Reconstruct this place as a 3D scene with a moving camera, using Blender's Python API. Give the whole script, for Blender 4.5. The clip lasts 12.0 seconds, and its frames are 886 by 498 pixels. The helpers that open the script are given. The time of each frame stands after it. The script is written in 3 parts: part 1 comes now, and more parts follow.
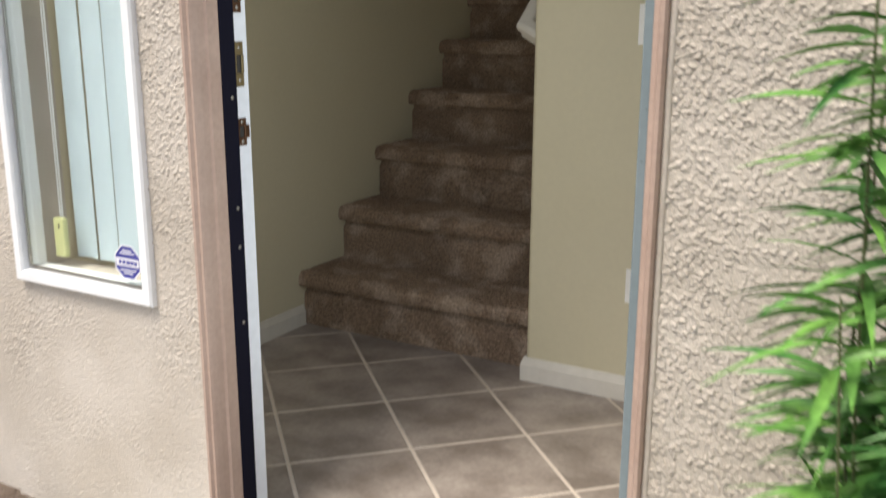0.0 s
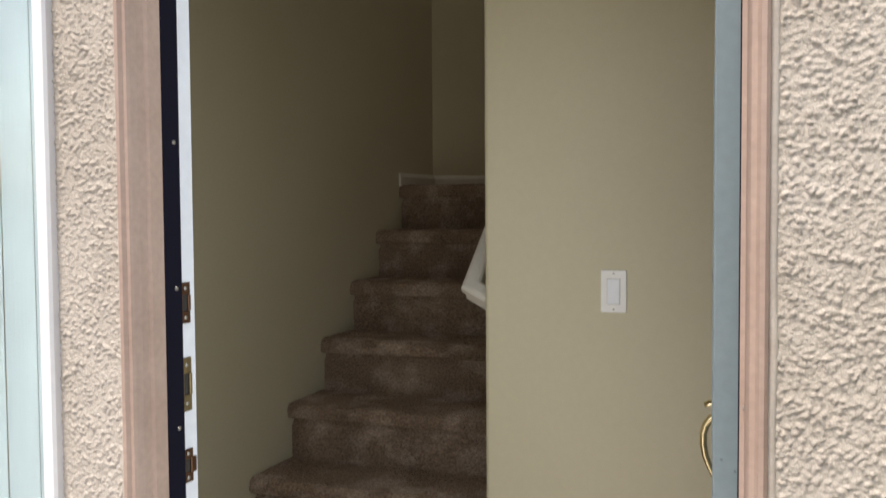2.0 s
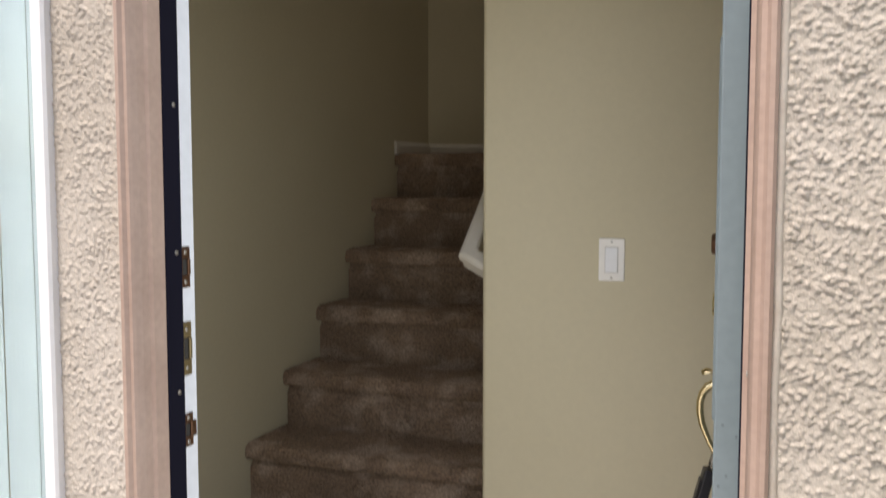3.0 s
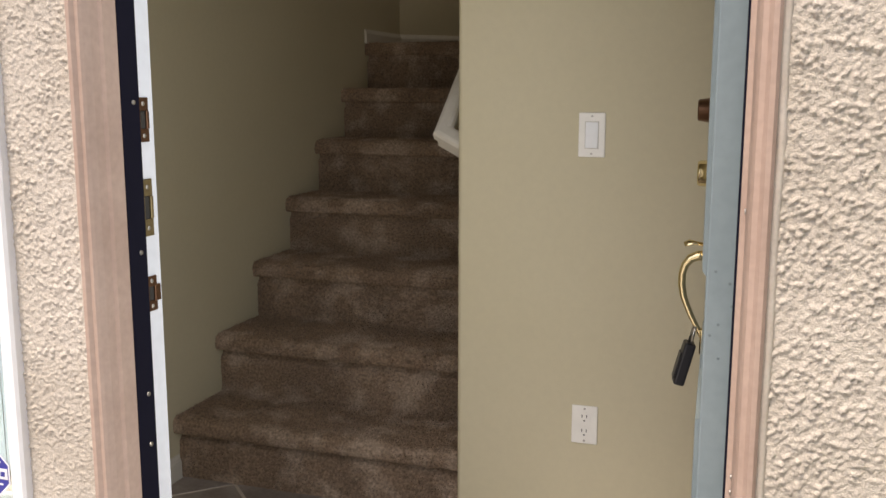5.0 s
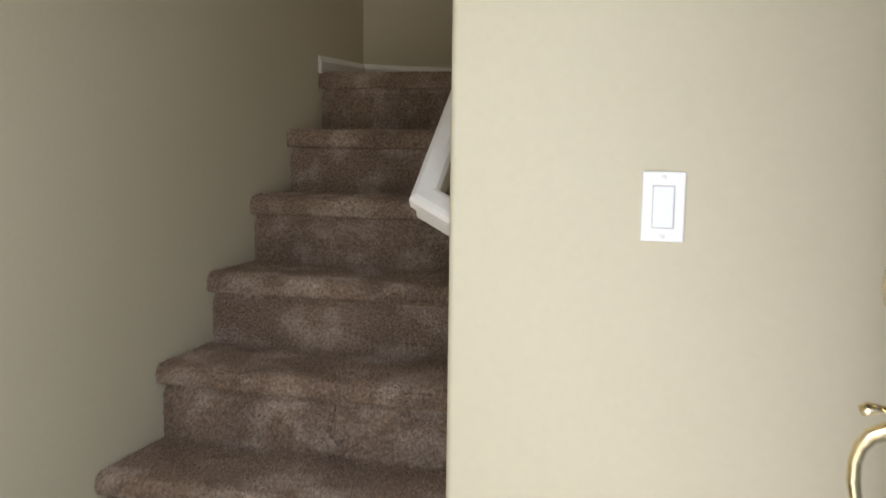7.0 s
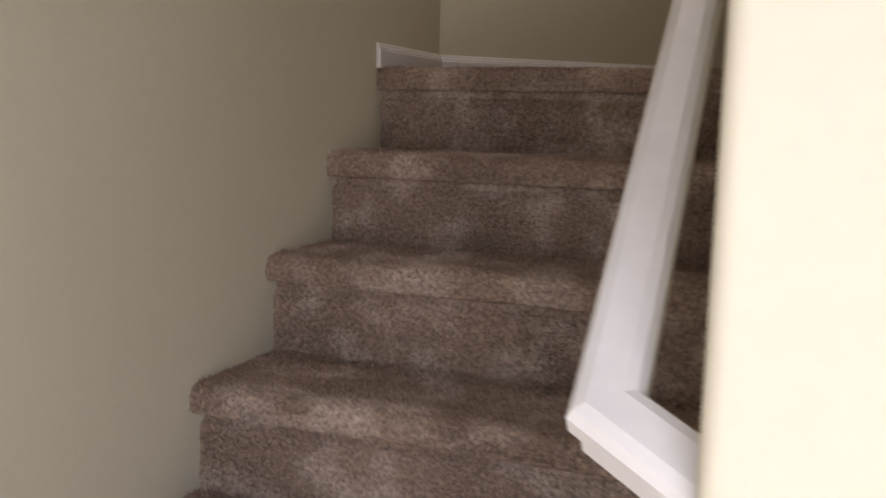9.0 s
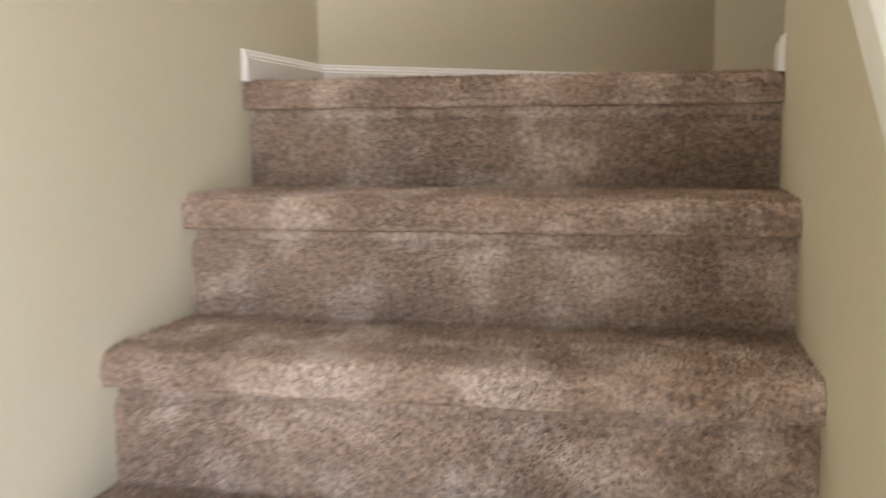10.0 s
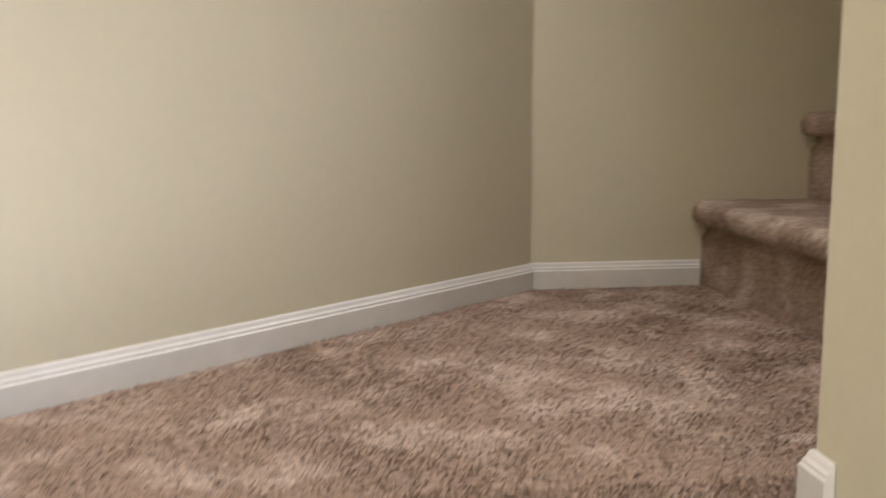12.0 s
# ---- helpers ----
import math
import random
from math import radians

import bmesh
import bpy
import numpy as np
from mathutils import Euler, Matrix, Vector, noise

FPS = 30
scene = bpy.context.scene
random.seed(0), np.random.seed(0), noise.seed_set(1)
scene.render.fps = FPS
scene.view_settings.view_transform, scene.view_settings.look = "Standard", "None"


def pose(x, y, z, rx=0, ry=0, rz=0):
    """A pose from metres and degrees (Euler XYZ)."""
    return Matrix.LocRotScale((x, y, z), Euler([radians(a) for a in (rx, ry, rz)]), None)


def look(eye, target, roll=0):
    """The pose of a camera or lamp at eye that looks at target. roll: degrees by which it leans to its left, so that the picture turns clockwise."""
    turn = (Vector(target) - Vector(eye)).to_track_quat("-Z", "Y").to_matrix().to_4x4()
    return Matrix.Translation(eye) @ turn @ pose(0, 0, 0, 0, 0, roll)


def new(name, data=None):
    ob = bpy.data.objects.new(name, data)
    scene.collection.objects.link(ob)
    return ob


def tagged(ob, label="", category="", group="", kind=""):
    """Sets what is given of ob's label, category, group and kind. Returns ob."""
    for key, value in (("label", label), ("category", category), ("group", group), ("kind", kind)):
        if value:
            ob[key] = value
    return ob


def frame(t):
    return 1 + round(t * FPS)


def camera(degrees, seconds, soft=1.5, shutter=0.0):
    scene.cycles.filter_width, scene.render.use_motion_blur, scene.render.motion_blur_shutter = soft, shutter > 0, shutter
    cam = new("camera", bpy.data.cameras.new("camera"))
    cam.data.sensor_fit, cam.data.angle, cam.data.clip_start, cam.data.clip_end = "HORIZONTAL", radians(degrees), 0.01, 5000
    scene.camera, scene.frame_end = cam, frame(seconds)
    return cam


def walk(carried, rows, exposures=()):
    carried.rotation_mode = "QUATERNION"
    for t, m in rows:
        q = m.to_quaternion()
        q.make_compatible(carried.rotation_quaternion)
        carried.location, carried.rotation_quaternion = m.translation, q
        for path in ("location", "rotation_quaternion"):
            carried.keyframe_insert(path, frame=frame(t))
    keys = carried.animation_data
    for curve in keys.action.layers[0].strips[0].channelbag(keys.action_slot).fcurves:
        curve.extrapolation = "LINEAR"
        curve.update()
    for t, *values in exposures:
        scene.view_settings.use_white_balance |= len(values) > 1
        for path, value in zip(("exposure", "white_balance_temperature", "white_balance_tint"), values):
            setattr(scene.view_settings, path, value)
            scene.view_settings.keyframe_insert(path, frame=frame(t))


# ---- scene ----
cam = camera(50.3, 12.0, soft=1.5, shutter=0.4)
PATH = [
    (0, (2.14, 0.573, 1.152), (1.184, 2.26, 0.664), 0.2),
    (0.5, (1.97, 0.7, 1.205), (1.108, 2.463, 0.82), 0.6),
    (1, (1.82, 0.735, 1.232), (1.147, 2.585, 0.882), -1.0),
    (1.5, (1.76, 0.744, 1.292), (1.084, 2.613, 1.072), -0.6),
    (2, (1.768, 0.76, 1.345), (1.058, 2.627, 1.252), -0.4),
    (2.5, (1.764, 0.742, 1.374), (1.063, 2.615, 1.325), -0.4),
    (3, (1.751, 0.76, 1.337), (1.058, 2.63, 1.181), -0.0),
    (3.5, (1.751, 0.764, 1.288), (1.087, 2.627, 0.992), 0.3),
    (5.3, (1.689, 0.846, 1.219), (1.086, 2.72, 0.865), -0.1),
    (5.5, (1.664, 0.878, 1.212), (1.1, 2.757, 0.824), 0.5),
    (6, (1.616, 1.156, 1.231), (0.948, 3.01, 0.889), 1.2),
    (6.2, (1.579, 1.228, 1.22), (0.903, 3.075, 0.856), 0.9),
    (6.5, (1.5, 1.372, 1.212), (0.901, 3.246, 0.854), 1.3),
    (6.7, (1.457, 1.497, 1.221), (0.897, 3.398, 0.95), 0.4),
    (8.3, (1.185, 2.36, 1.247), (0.632, 4.27, 1.034), 3.2),
    (8.5, (1.144, 2.478, 1.262), (0.598, 4.395, 1.091), 3.0),
    (9, (1.006, 2.646, 1.313), (0.314, 4.502, 1.039), 1.5),
    (9.5, (0.886, 2.888, 1.306), (0.197, 4.751, 1.072), -0.2),
    (10, (0.759, 3.118, 1.333), (0.343, 5.059, 1.09), -0.4),
    (10.5, (0.641, 3.349, 1.374), (0.558, 5.325, 1.074), 0.0),
    (11, (0.639, 3.634, 1.494), (0.518, 5.610, 1.209), 0.7),
    (11.5, (0.541, 3.843, 1.679), (0.485, 5.824, 1.408), 2.0),
    (12, (0.478, 3.971, 1.856), (0.725, 5.933, 1.561), -0.1),
]
walk(cam, [(t, look(eye, target, roll)) for t, eye, target, roll in PATH], [(0, 0.56, 6900, 9), (3.5, 0.62, 7000, 13), (5.5, 0.75, 7400, 14), (6.0, 1.15, 7450, 13), (6.5, 1.7, 6900, 13), (8.5, 1.88, 5650, 21), (9.0, 2.3, 6150, 24), (9.5, 3.05, 6150, 21), (10.5, 4.3, 5550, 15), (11.0, 4.35, 5600, 15), (11.5, 4.4, 5600, 18), (12.0, 4.3, 5550, 18)])

# ---- light ----
world = bpy.data.worlds.new("sky")
world.use_nodes = True
scene.world = world
wn = world.node_tree.nodes
sky = wn.new("ShaderNodeTexSky")
sky.sky_type, sky.sun_disc = "NISHITA", False
sky.sun_elevation, sky.sun_rotation = radians(63), radians(200)
sky.air_density, sky.dust_density = 1.0, 3.0
world.node_tree.links.new(sky.outputs[0], wn["Background"].inputs[0])
wn["Background"].inputs[1].default_value = 0.15
sun = new("sun", bpy.data.lights.new("sun", "SUN"))
sun.data.energy, sun.data.angle, sun.data.color = 2.3, radians(24), (1.0, 0.96, 0.90)
sun.matrix_world = look((0, 0, 0), (0.35, 1.0, -2.1))

# daylight of the open sky through the narrow window beside the door
side = new("window_daylight", bpy.data.lights.new("window_daylight", "AREA"))
side.data.shape, side.data.size, side.data.size_y, side.data.energy = "RECTANGLE", 0.4, 1.45, 0.5
side.data.color = (1.0, 0.97, 0.93)
side.matrix_world = look((0.425, 2.108, 1.31), (0.47, 4.6, 1.25))
# added lamp just inside the front door, boosting its daylight towards the left wall
entry = new("door_daylight_fill", bpy.data.lights.new("door_daylight_fill", "AREA"))
entry.data.shape, entry.data.size, entry.data.size_y, entry.data.energy = "RECTANGLE", 0.75, 1.8, 3.1
entry.data.color = (0.93, 0.97, 1.0)
entry.matrix_world = look((1.20, 2.22, 1.15), (-1.2, 3.9, 0.9))
# added lamp under the closed ceiling, standing in for light from the upper floor
above = new("stairwell_fill", bpy.data.lights.new("stairwell_fill", "AREA"))
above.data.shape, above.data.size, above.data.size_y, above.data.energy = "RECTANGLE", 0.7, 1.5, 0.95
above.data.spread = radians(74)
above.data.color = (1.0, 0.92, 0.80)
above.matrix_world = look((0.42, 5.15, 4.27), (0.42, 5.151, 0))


# ---- materials ----
def material(name, base, rough=0.6, metal=0.0, other=None, scale=8.0, detail=4.0, low=0.35, high=0.65,
             fine=0.0, fine_scale=200.0, bump=0.0, bump_scale=120.0, bump_distance=0.002, spread=0.0):
    """A surface of two colours in soft patches, with a fine grain and a relief."""
    m = bpy.data.materials.new(name)
    m.use_nodes = True
    n, l = m.node_tree.nodes, m.node_tree.links
    b = n["Principled BSDF"]
    b.inputs["Roughness"].default_value, b.inputs["Metallic"].default_value = rough, metal
    where = n.new("ShaderNodeNewGeometry").outputs["Position"]

    def cloud(size, depth):
        t = n.new("ShaderNodeTexNoise")
        t.inputs["Scale"].default_value, t.inputs["Detail"].default_value = size, depth
        l.new(where, t.inputs["Vector"])
        return t.outputs["Fac"]

    ramp = n.new("ShaderNodeValToRGB")
    ramp.color_ramp.elements[0].position, ramp.color_ramp.elements[1].position = low, high
    ramp.color_ramp.elements[0].color = (*base, 1)
    ramp.color_ramp.elements[1].color = (*(other or [c * 1.06 for c in base]), 1)
    l.new(cloud(scale, detail), ramp.inputs[0])
    colour = ramp.outputs[0]
    if fine:
        grain = n.new("ShaderNodeMapRange")
        grain.inputs["From Min"].default_value, grain.inputs["From Max"].default_value = 0.3, 0.7
        grain.inputs["To Min"].default_value, grain.inputs["To Max"].default_value = 1 - fine, 1 + fine
        l.new(cloud(fine_scale, 3), grain.inputs["Value"])
        mix = n.new("ShaderNodeVectorMath")
        mix.operation = "SCALE"
        l.new(colour, mix.inputs[0])
        l.new(grain.outputs[0], mix.inputs["Scale"])
        colour = mix.outputs[0]
    if spread:
        info, each = n.new("ShaderNodeObjectInfo"), n.new("ShaderNodeMapRange")
        each.inputs["To Min"].default_value, each.inputs["To Max"].default_value = 1 - spread, 1 + spread
        l.new(info.outputs["Random"], each.inputs["Value"])
        mix = n.new("ShaderNodeVectorMath")
        mix.operation = "SCALE"
        l.new(colour, mix.inputs[0])
        l.new(each.outputs[0], mix.inputs["Scale"])
        colour = mix.outputs[0]
    l.new(colour, b.inputs["Base Color"])
    if bump:
        relief = n.new("ShaderNodeBump")
        relief.inputs["Strength"].default_value, relief.inputs["Distance"].default_value = bump, bump_distance
        l.new(cloud(bump_scale, 4), relief.inputs["Height"])
        l.new(relief.outputs[0], b.inputs["Normal"])
    return m


STUCCO = material("stucco", (0.49, 0.435, 0.37), 0.9, other=(0.58, 0.525, 0.46), scale=4, fine=0.16, fine_scale=420, bump=0.9, bump_scale=420)
PAINT = material("wall_paint", (0.59, 0.53, 0.365), 0.7, other=(0.615, 0.555, 0.39), scale=1.5, fine=0.015, fine_scale=60, bump=0.12, bump_scale=160)
WHITE = material("white_trim_paint", (0.66, 0.62, 0.54), 0.4, other=(0.70, 0.66, 0.585), scale=6, fine=0.03, fine_scale=40, bump=0.05)
VINYL = material("white_vinyl", (0.80, 0.81, 0.82), 0.35, scale=5, fine=0.02, fine_scale=50)
JAMB_WHITE = material("jamb_white", (0.72, 0.76, 0.82), 0.45, scale=7, fine=0.03, fine_scale=50)
TRIM_BROWN = material("brown_trim_paint", (0.40, 0.285, 0.23), 0.55, other=(0.45, 0.33, 0.27), scale=9, fine=0.06, fine_scale=90, bump=0.1)
RUBBER = material("black_weatherstrip", (0.006, 0.006, 0.014), 0.85, scale=20)
RUBBER.node_tree.nodes["Principled BSDF"].inputs["Specular IOR Level"].default_value = 0.12
DOOR_PAINT = material("grey_blue_door_paint", (0.185, 0.235, 0.255), 0.38, other=(0.205, 0.255, 0.275), scale=5, fine=0.05, fine_scale=60, bump=0.06)
CARPET = material("brown_carpet", (0.26, 0.18, 0.122), 0.95, other=(0.385, 0.29, 0.215), scale=8.5, detail=5, low=0.48, high=0.62, fine=0.42, fine_scale=120, bump=0.7, bump_scale=150, bump_distance=0.004)


def tufted(m, amount):
    """Gives each tuft of the pile a shade of its own."""
    n, l = m.node_tree.nodes, m.node_tree.links
    b = n["Principled BSDF"]
    colour = b.inputs["Base Color"].links[0].from_socket
    each, mix = n.new("ShaderNodeMapRange"), n.new("ShaderNodeVectorMath")
    each.inputs["To Min"].default_value, each.inputs["To Max"].default_value = 1 - amount, 1 + amount
    l.new(n.new("ShaderNodeNewGeometry").outputs["Random Per Island"], each.inputs["Value"])
    mix.operation = "SCALE"
    l.new(colour, mix.inputs[0])
    l.new(each.outputs[0], mix.inputs["Scale"])
    l.new(mix.outputs[0], b.inputs["Base Color"])
    return m


PILE = material("brown_carpet_pile", (0.295, 0.204, 0.138), 0.95, other=(0.425, 0.322, 0.24), scale=8.5, detail=5, low=0.48, high=0.62, fine=0.3, fine_scale=120)
tufted(PILE, 0.28)
TILE = material("brown_floor_tile", (0.20, 0.165, 0.142), 0.36, other=(0.36, 0.31, 0.275), scale=7, detail=6, fine=0.12, fine_scale=70, bump=0.15, bump_scale=40, spread=0.08)
GROUT = material("pale_grout", (0.56, 0.49, 0.42), 0.9, scale=12, fine=0.12)
DULL_BRASS = material("dull_brass", (0.34, 0.27, 0.15), 0.4, 1.0, scale=25, fine=0.1)
BRASS = material("polished_brass", (0.84, 0.70, 0.42), 0.14, 1.0, scale=20, fine=0.04)
DENT = material("darker_door_paint", (0.13, 0.165, 0.18), 0.5, scale=30)
BRONZE = material("dark_bronze", (0.20, 0.11, 0.07), 0.35, 1.0, scale=20, fine=0.06)
STEEL = material("dull_steel", (0.42, 0.40, 0.37), 0.35, 1.0, scale=30, fine=0.08)
BLACK = material("black_plastic", (0.012, 0.012, 0.016), 0.4, scale=30)
PLATE = material("white_plastic", (0.83, 0.81, 0.76), 0.3, scale=20)
# mid grey for the painted shade round the switch rocker
GAP_SHADE = material("gap_shade", (0.60, 0.58, 0.53), 0.4, scale=20)
SLOT = material("dark_slot", (0.03, 0.028, 0.025), 0.6)
SLAT = material("pale_blind_vinyl", (0.50, 0.60, 0.66), 0.5, scale=10, fine=0.03)
BLUE = material("blue_sticker", (0.045, 0.05, 0.28), 0.4, scale=30)
STICKER_WHITE = material("white_sticker", (0.75, 0.75, 0.78), 0.4, scale=30)
YELLOW = material("faded_yellow_plastic", (0.55, 0.56, 0.28), 0.5, scale=30)
LEAF = material("green_leaf", (0.05, 0.17, 0.04), 0.42, other=(0.19, 0.40, 0.08), scale=9, fine=0.25, fine_scale=60)
LEAF_OLD = material("yellowing_leaf", (0.5, 0.40, 0.05), 0.5, scale=20)
STEM = material("green_stem", (0.11, 0.13, 0.05), 0.6, scale=30, fine=0.2)
SOIL = material("mulch_ground", (0.10, 0.07, 0.05), 0.95, other=(0.17, 0.13, 0.10), scale=30, fine=0.4, bump=1, bump_scale=60, bump_distance=0.02)
CAULK = material("painted_caulk", (0.60, 0.54, 0.47), 0.6, other=(0.54, 0.47, 0.40), scale=30, fine=0.06, bump=0.2)
PAVING = material("concrete", (0.36, 0.34, 0.31), 0.9, other=(0.42, 0.40, 0.36), scale=3, fine=0.12, bump=0.3)
GLASS = bpy.data.materials.new("window_glass")
GLASS.use_nodes = True
glass = GLASS.node_tree.nodes["Principled BSDF"]
glass.inputs["Transmission Weight"].default_value, glass.inputs["Roughness"].default_value = 1.0, 0.0
glass.inputs["Base Color"].default_value = (0.93, 0.97, 0.96, 1)


# ---- building helpers ----
def part(name, bm, mat, parent=None, label="", smooth=False):
    """Links a bmesh as one mesh object."""
    me = bpy.data.meshes.new(name)
    bmesh.ops.recalc_face_normals(bm, faces=bm.faces)
    bm.to_mesh(me)
    bm.free()
    me.materials.append(mat)
    if smooth:
        me.polygons.foreach_set("use_smooth", [True] * len(me.polygons))
    ob = new(name, me)
    if parent:
        ob.parent = parent
    return tagged(ob, label)


def thing(name, label, category, where=(0, 0, 0), kind="", group=""):
    ob = new(name)
    ob.location = where
    return tagged(ob, label, category, group, kind)


def box(x0, x1, y0, y1, z0, z1, bevel=0.0, segments=2, bm=None):
    bm = bm or bmesh.new()
    made = bmesh.ops.create_cube(bm, size=1)["verts"]
    for v in made:
        v.co = Vector(((x0 + x1) / 2 + v.co.x * (x1 - x0), (y0 + y1) / 2 + v.co.y * (y1 - y0), (z0 + z1) / 2 + v.co.z * (z1 - z0)))
    if bevel:
        edges = list({e for v in made for e in v.link_edges})
        bmesh.ops.bevel(bm, geom=edges, offset=bevel, segments=segments, affect="EDGES", profile=0.5)
    return bm


def sweep(profile, stations, closed=True, caps=True, bm=None):
    """Joins copies of a profile (points u, v) placed at stations (origin, u axis, v axis)."""
    bm = bm or bmesh.new()
    rings = [[bm.verts.new(Vector(o) + Vector(a) * u + Vector(b) * v) for u, v in profile] for o, a, b in stations]
    n = len(profile)
    for r0, r1 in zip(rings, rings[1:]):
        for i in range(n if closed else n - 1):
            j = (i + 1) % n
            bm.faces.new((r0[i], r0[j], r1[j], r1[i]))
    if caps and closed:
        bm.faces.new(rings[0][::-1])
        bm.faces.new(rings[-1])
    return bm


def prism(outline, z0, z1):
    """An upright prism over an outline in plan."""
    return sweep(outline, [((0, 0, z0), (1, 0, 0), (0, 1, 0)), ((0, 0, z1), (1, 0, 0), (0, 1, 0))])


def turned(profile, origin, axis, steps=24):
    """A solid of revolution: points (distance along the axis, radius)."""
    axis = Vector(axis).normalized()
    a = axis.orthogonal().normalized()
    b = axis.cross(a)
    ring = [(math.cos(2 * math.pi * i / steps), math.sin(2 * math.pi * i / steps)) for i in range(steps)]
    return sweep(ring, [(Vector(origin) + axis * d, a * max(r, 1e-4), b * max(r, 1e-4)) for d, r in profile])


def tube(points, radius, steps=10, flat=1.0):
    """A bent rod along points."""
    pts = [Vector(p) for p in points]
    ring = [(math.cos(2 * math.pi * i / steps), math.sin(2 * math.pi * i / steps)) for i in range(steps)]
    stations, side = [], None
    for i, p in enumerate(pts):
        d = (pts[min(i + 1, len(pts) - 1)] - pts[max(i - 1, 0)]).normalized()
        side = d.orthogonal().normalized() if side is None else (side - d * side.dot(d)).normalized()
        r = radius[i] if isinstance(radius, (list, tuple)) else radius
        stations.append((p, side * r, d.cross(side) * r * flat))
    return sweep(ring, stations)


# ---- plan ----
W, W2 = 0.963, 0.99          # width of the lower flight at its foot and at the landing; its left wall is x = 0
RISE, GOING, FIRST = 0.205, 0.2625, 3.257
LAND = 7 * RISE
LAND_Y = FIRST + 6 * GOING   # edge of the landing
FRONT, INNER = 1.96, 2.10    # faces of the front wall
SWITCH_Y = 3.19              # face of the wall that carries the switch
BACK_Y = 6.11
CHAMFER = ((0.0, 5.272), (0.955, BACK_Y))
TURN_Y = 4.872               # end of the wall between the flights
UP_X = 1.345                 # first riser of the upper flight
TOP = 4.3
GROUND = -0.06


def structure(name, bm, mat, label, category):
    return tagged(part(name, bm, mat), label, category, kind="structure")


structure("wall_left", box(-0.12, 0, INNER, 5.272, -0.1, TOP), PAINT, "beige painted plaster wall beside the carpeted stairs", "wall")
structure("wall_diagonal", prism([(0, 5.272), (0.955, BACK_Y), (0.955, BACK_Y + 0.14), (-0.12, BACK_Y + 0.14), (-0.12, 5.272)], -0.1, TOP), PAINT, "beige painted diagonal wall across the corner of the landing", "wall")
structure("wall_back", box(0.955, 3.6, BACK_Y, BACK_Y + 0.14, -0.1, TOP), PAINT, "beige painted wall behind the stair landing", "wall")
rounded = [(W + 0.015 - 0.015 * math.sin(a), SWITCH_Y + 0.015 - 0.015 * math.cos(a)) for a in [i * math.pi / 16 for i in range(9)]]
structure("wall_switch", prism(rounded + [(W2, TURN_Y), (3.6, TURN_Y), (3.6, TURN_Y - 0.12), (W + 0.12, TURN_Y - 0.12), (W + 0.12, SWITCH_Y + 0.12), (1.98, SWITCH_Y + 0.12), (1.98, SWITCH_Y)], -0.1, TOP),
          PAINT, "beige painted hall wall with rounded plaster corner", "wall")
structure("wall_behind_door", box(1.86, 1.98, INNER, SWITCH_Y - 0.002, -0.1, TOP), PAINT, "beige painted wall behind the open front door", "wall")
structure("wall_upper_end", box(3.6, 3.72, TURN_Y - 0.12, BACK_Y + 0.14, -0.1, TOP), PAINT, "beige painted wall at the upper flight's end", "wall")
structure("ceiling", box(-0.12, 3.72, INNER, BACK_Y + 0.14, TOP, TOP + 0.12), PAINT, "plain painted ceiling above hall and stairs", "ceiling")
structure("floor", box(0, 1.86, 1.99, 3.36, -0.09, -0.0016), GROUT, "pale grout bed under brown diagonal floor tiles", "floor")
floor = bpy.data.objects["floor"]

# the front wall round the window and the door
HOLE_W, HOLE_D = (0.222, 0.628, 0.555, 2.06), (0.788, 1.722, -0.1, 2.08)
bm = bmesh.new()
Y0, Y1, FAR_L, FAR_R, ROOF = FRONT + 0.012, INNER, -3.5, 6.5, 5.4
for x0, x1, z0, z1 in ((FAR_L, HOLE_W[0], -0.2, ROOF), (HOLE_W[0], HOLE_W[1], -0.2, HOLE_W[2]), (HOLE_W[0], HOLE_W[1], HOLE_W[3], ROOF),
                       (HOLE_W[1], HOLE_D[0], -0.2, ROOF), (HOLE_D[0], HOLE_D[1], HOLE_D[3], ROOF), (HOLE_D[0], HOLE_D[1], -0.2, -0.095), (HOLE_D[1], FAR_R, -0.2, ROOF)):
    box(x0, x1, Y0, Y1 - 0.012, z0, z1, bm=bm)
wall_front = structure("wall_front", bm, STUCCO, "pinkish beige stucco house front with rough trowelled texture", "wall")
bm = bmesh.new()
for x0, x1, z0, z1 in ((0, HOLE_W[0], -0.1, TOP), (HOLE_W[0], HOLE_W[1], -0.1, HOLE_W[2]), (HOLE_W[0], HOLE_W[1], HOLE_W[3], TOP),
                       (HOLE_W[1], HOLE_D[0], -0.1, TOP), (HOLE_D[0], HOLE_D[1], HOLE_D[3], TOP), (HOLE_D[1], 1.86, -0.1, TOP)):
    box(x0, x1, Y1 - 0.012, Y1, z0, z1, bm=bm)
structure("wall_front_inside", bm, PAINT, "beige painted inner face of the front wall", "wall")


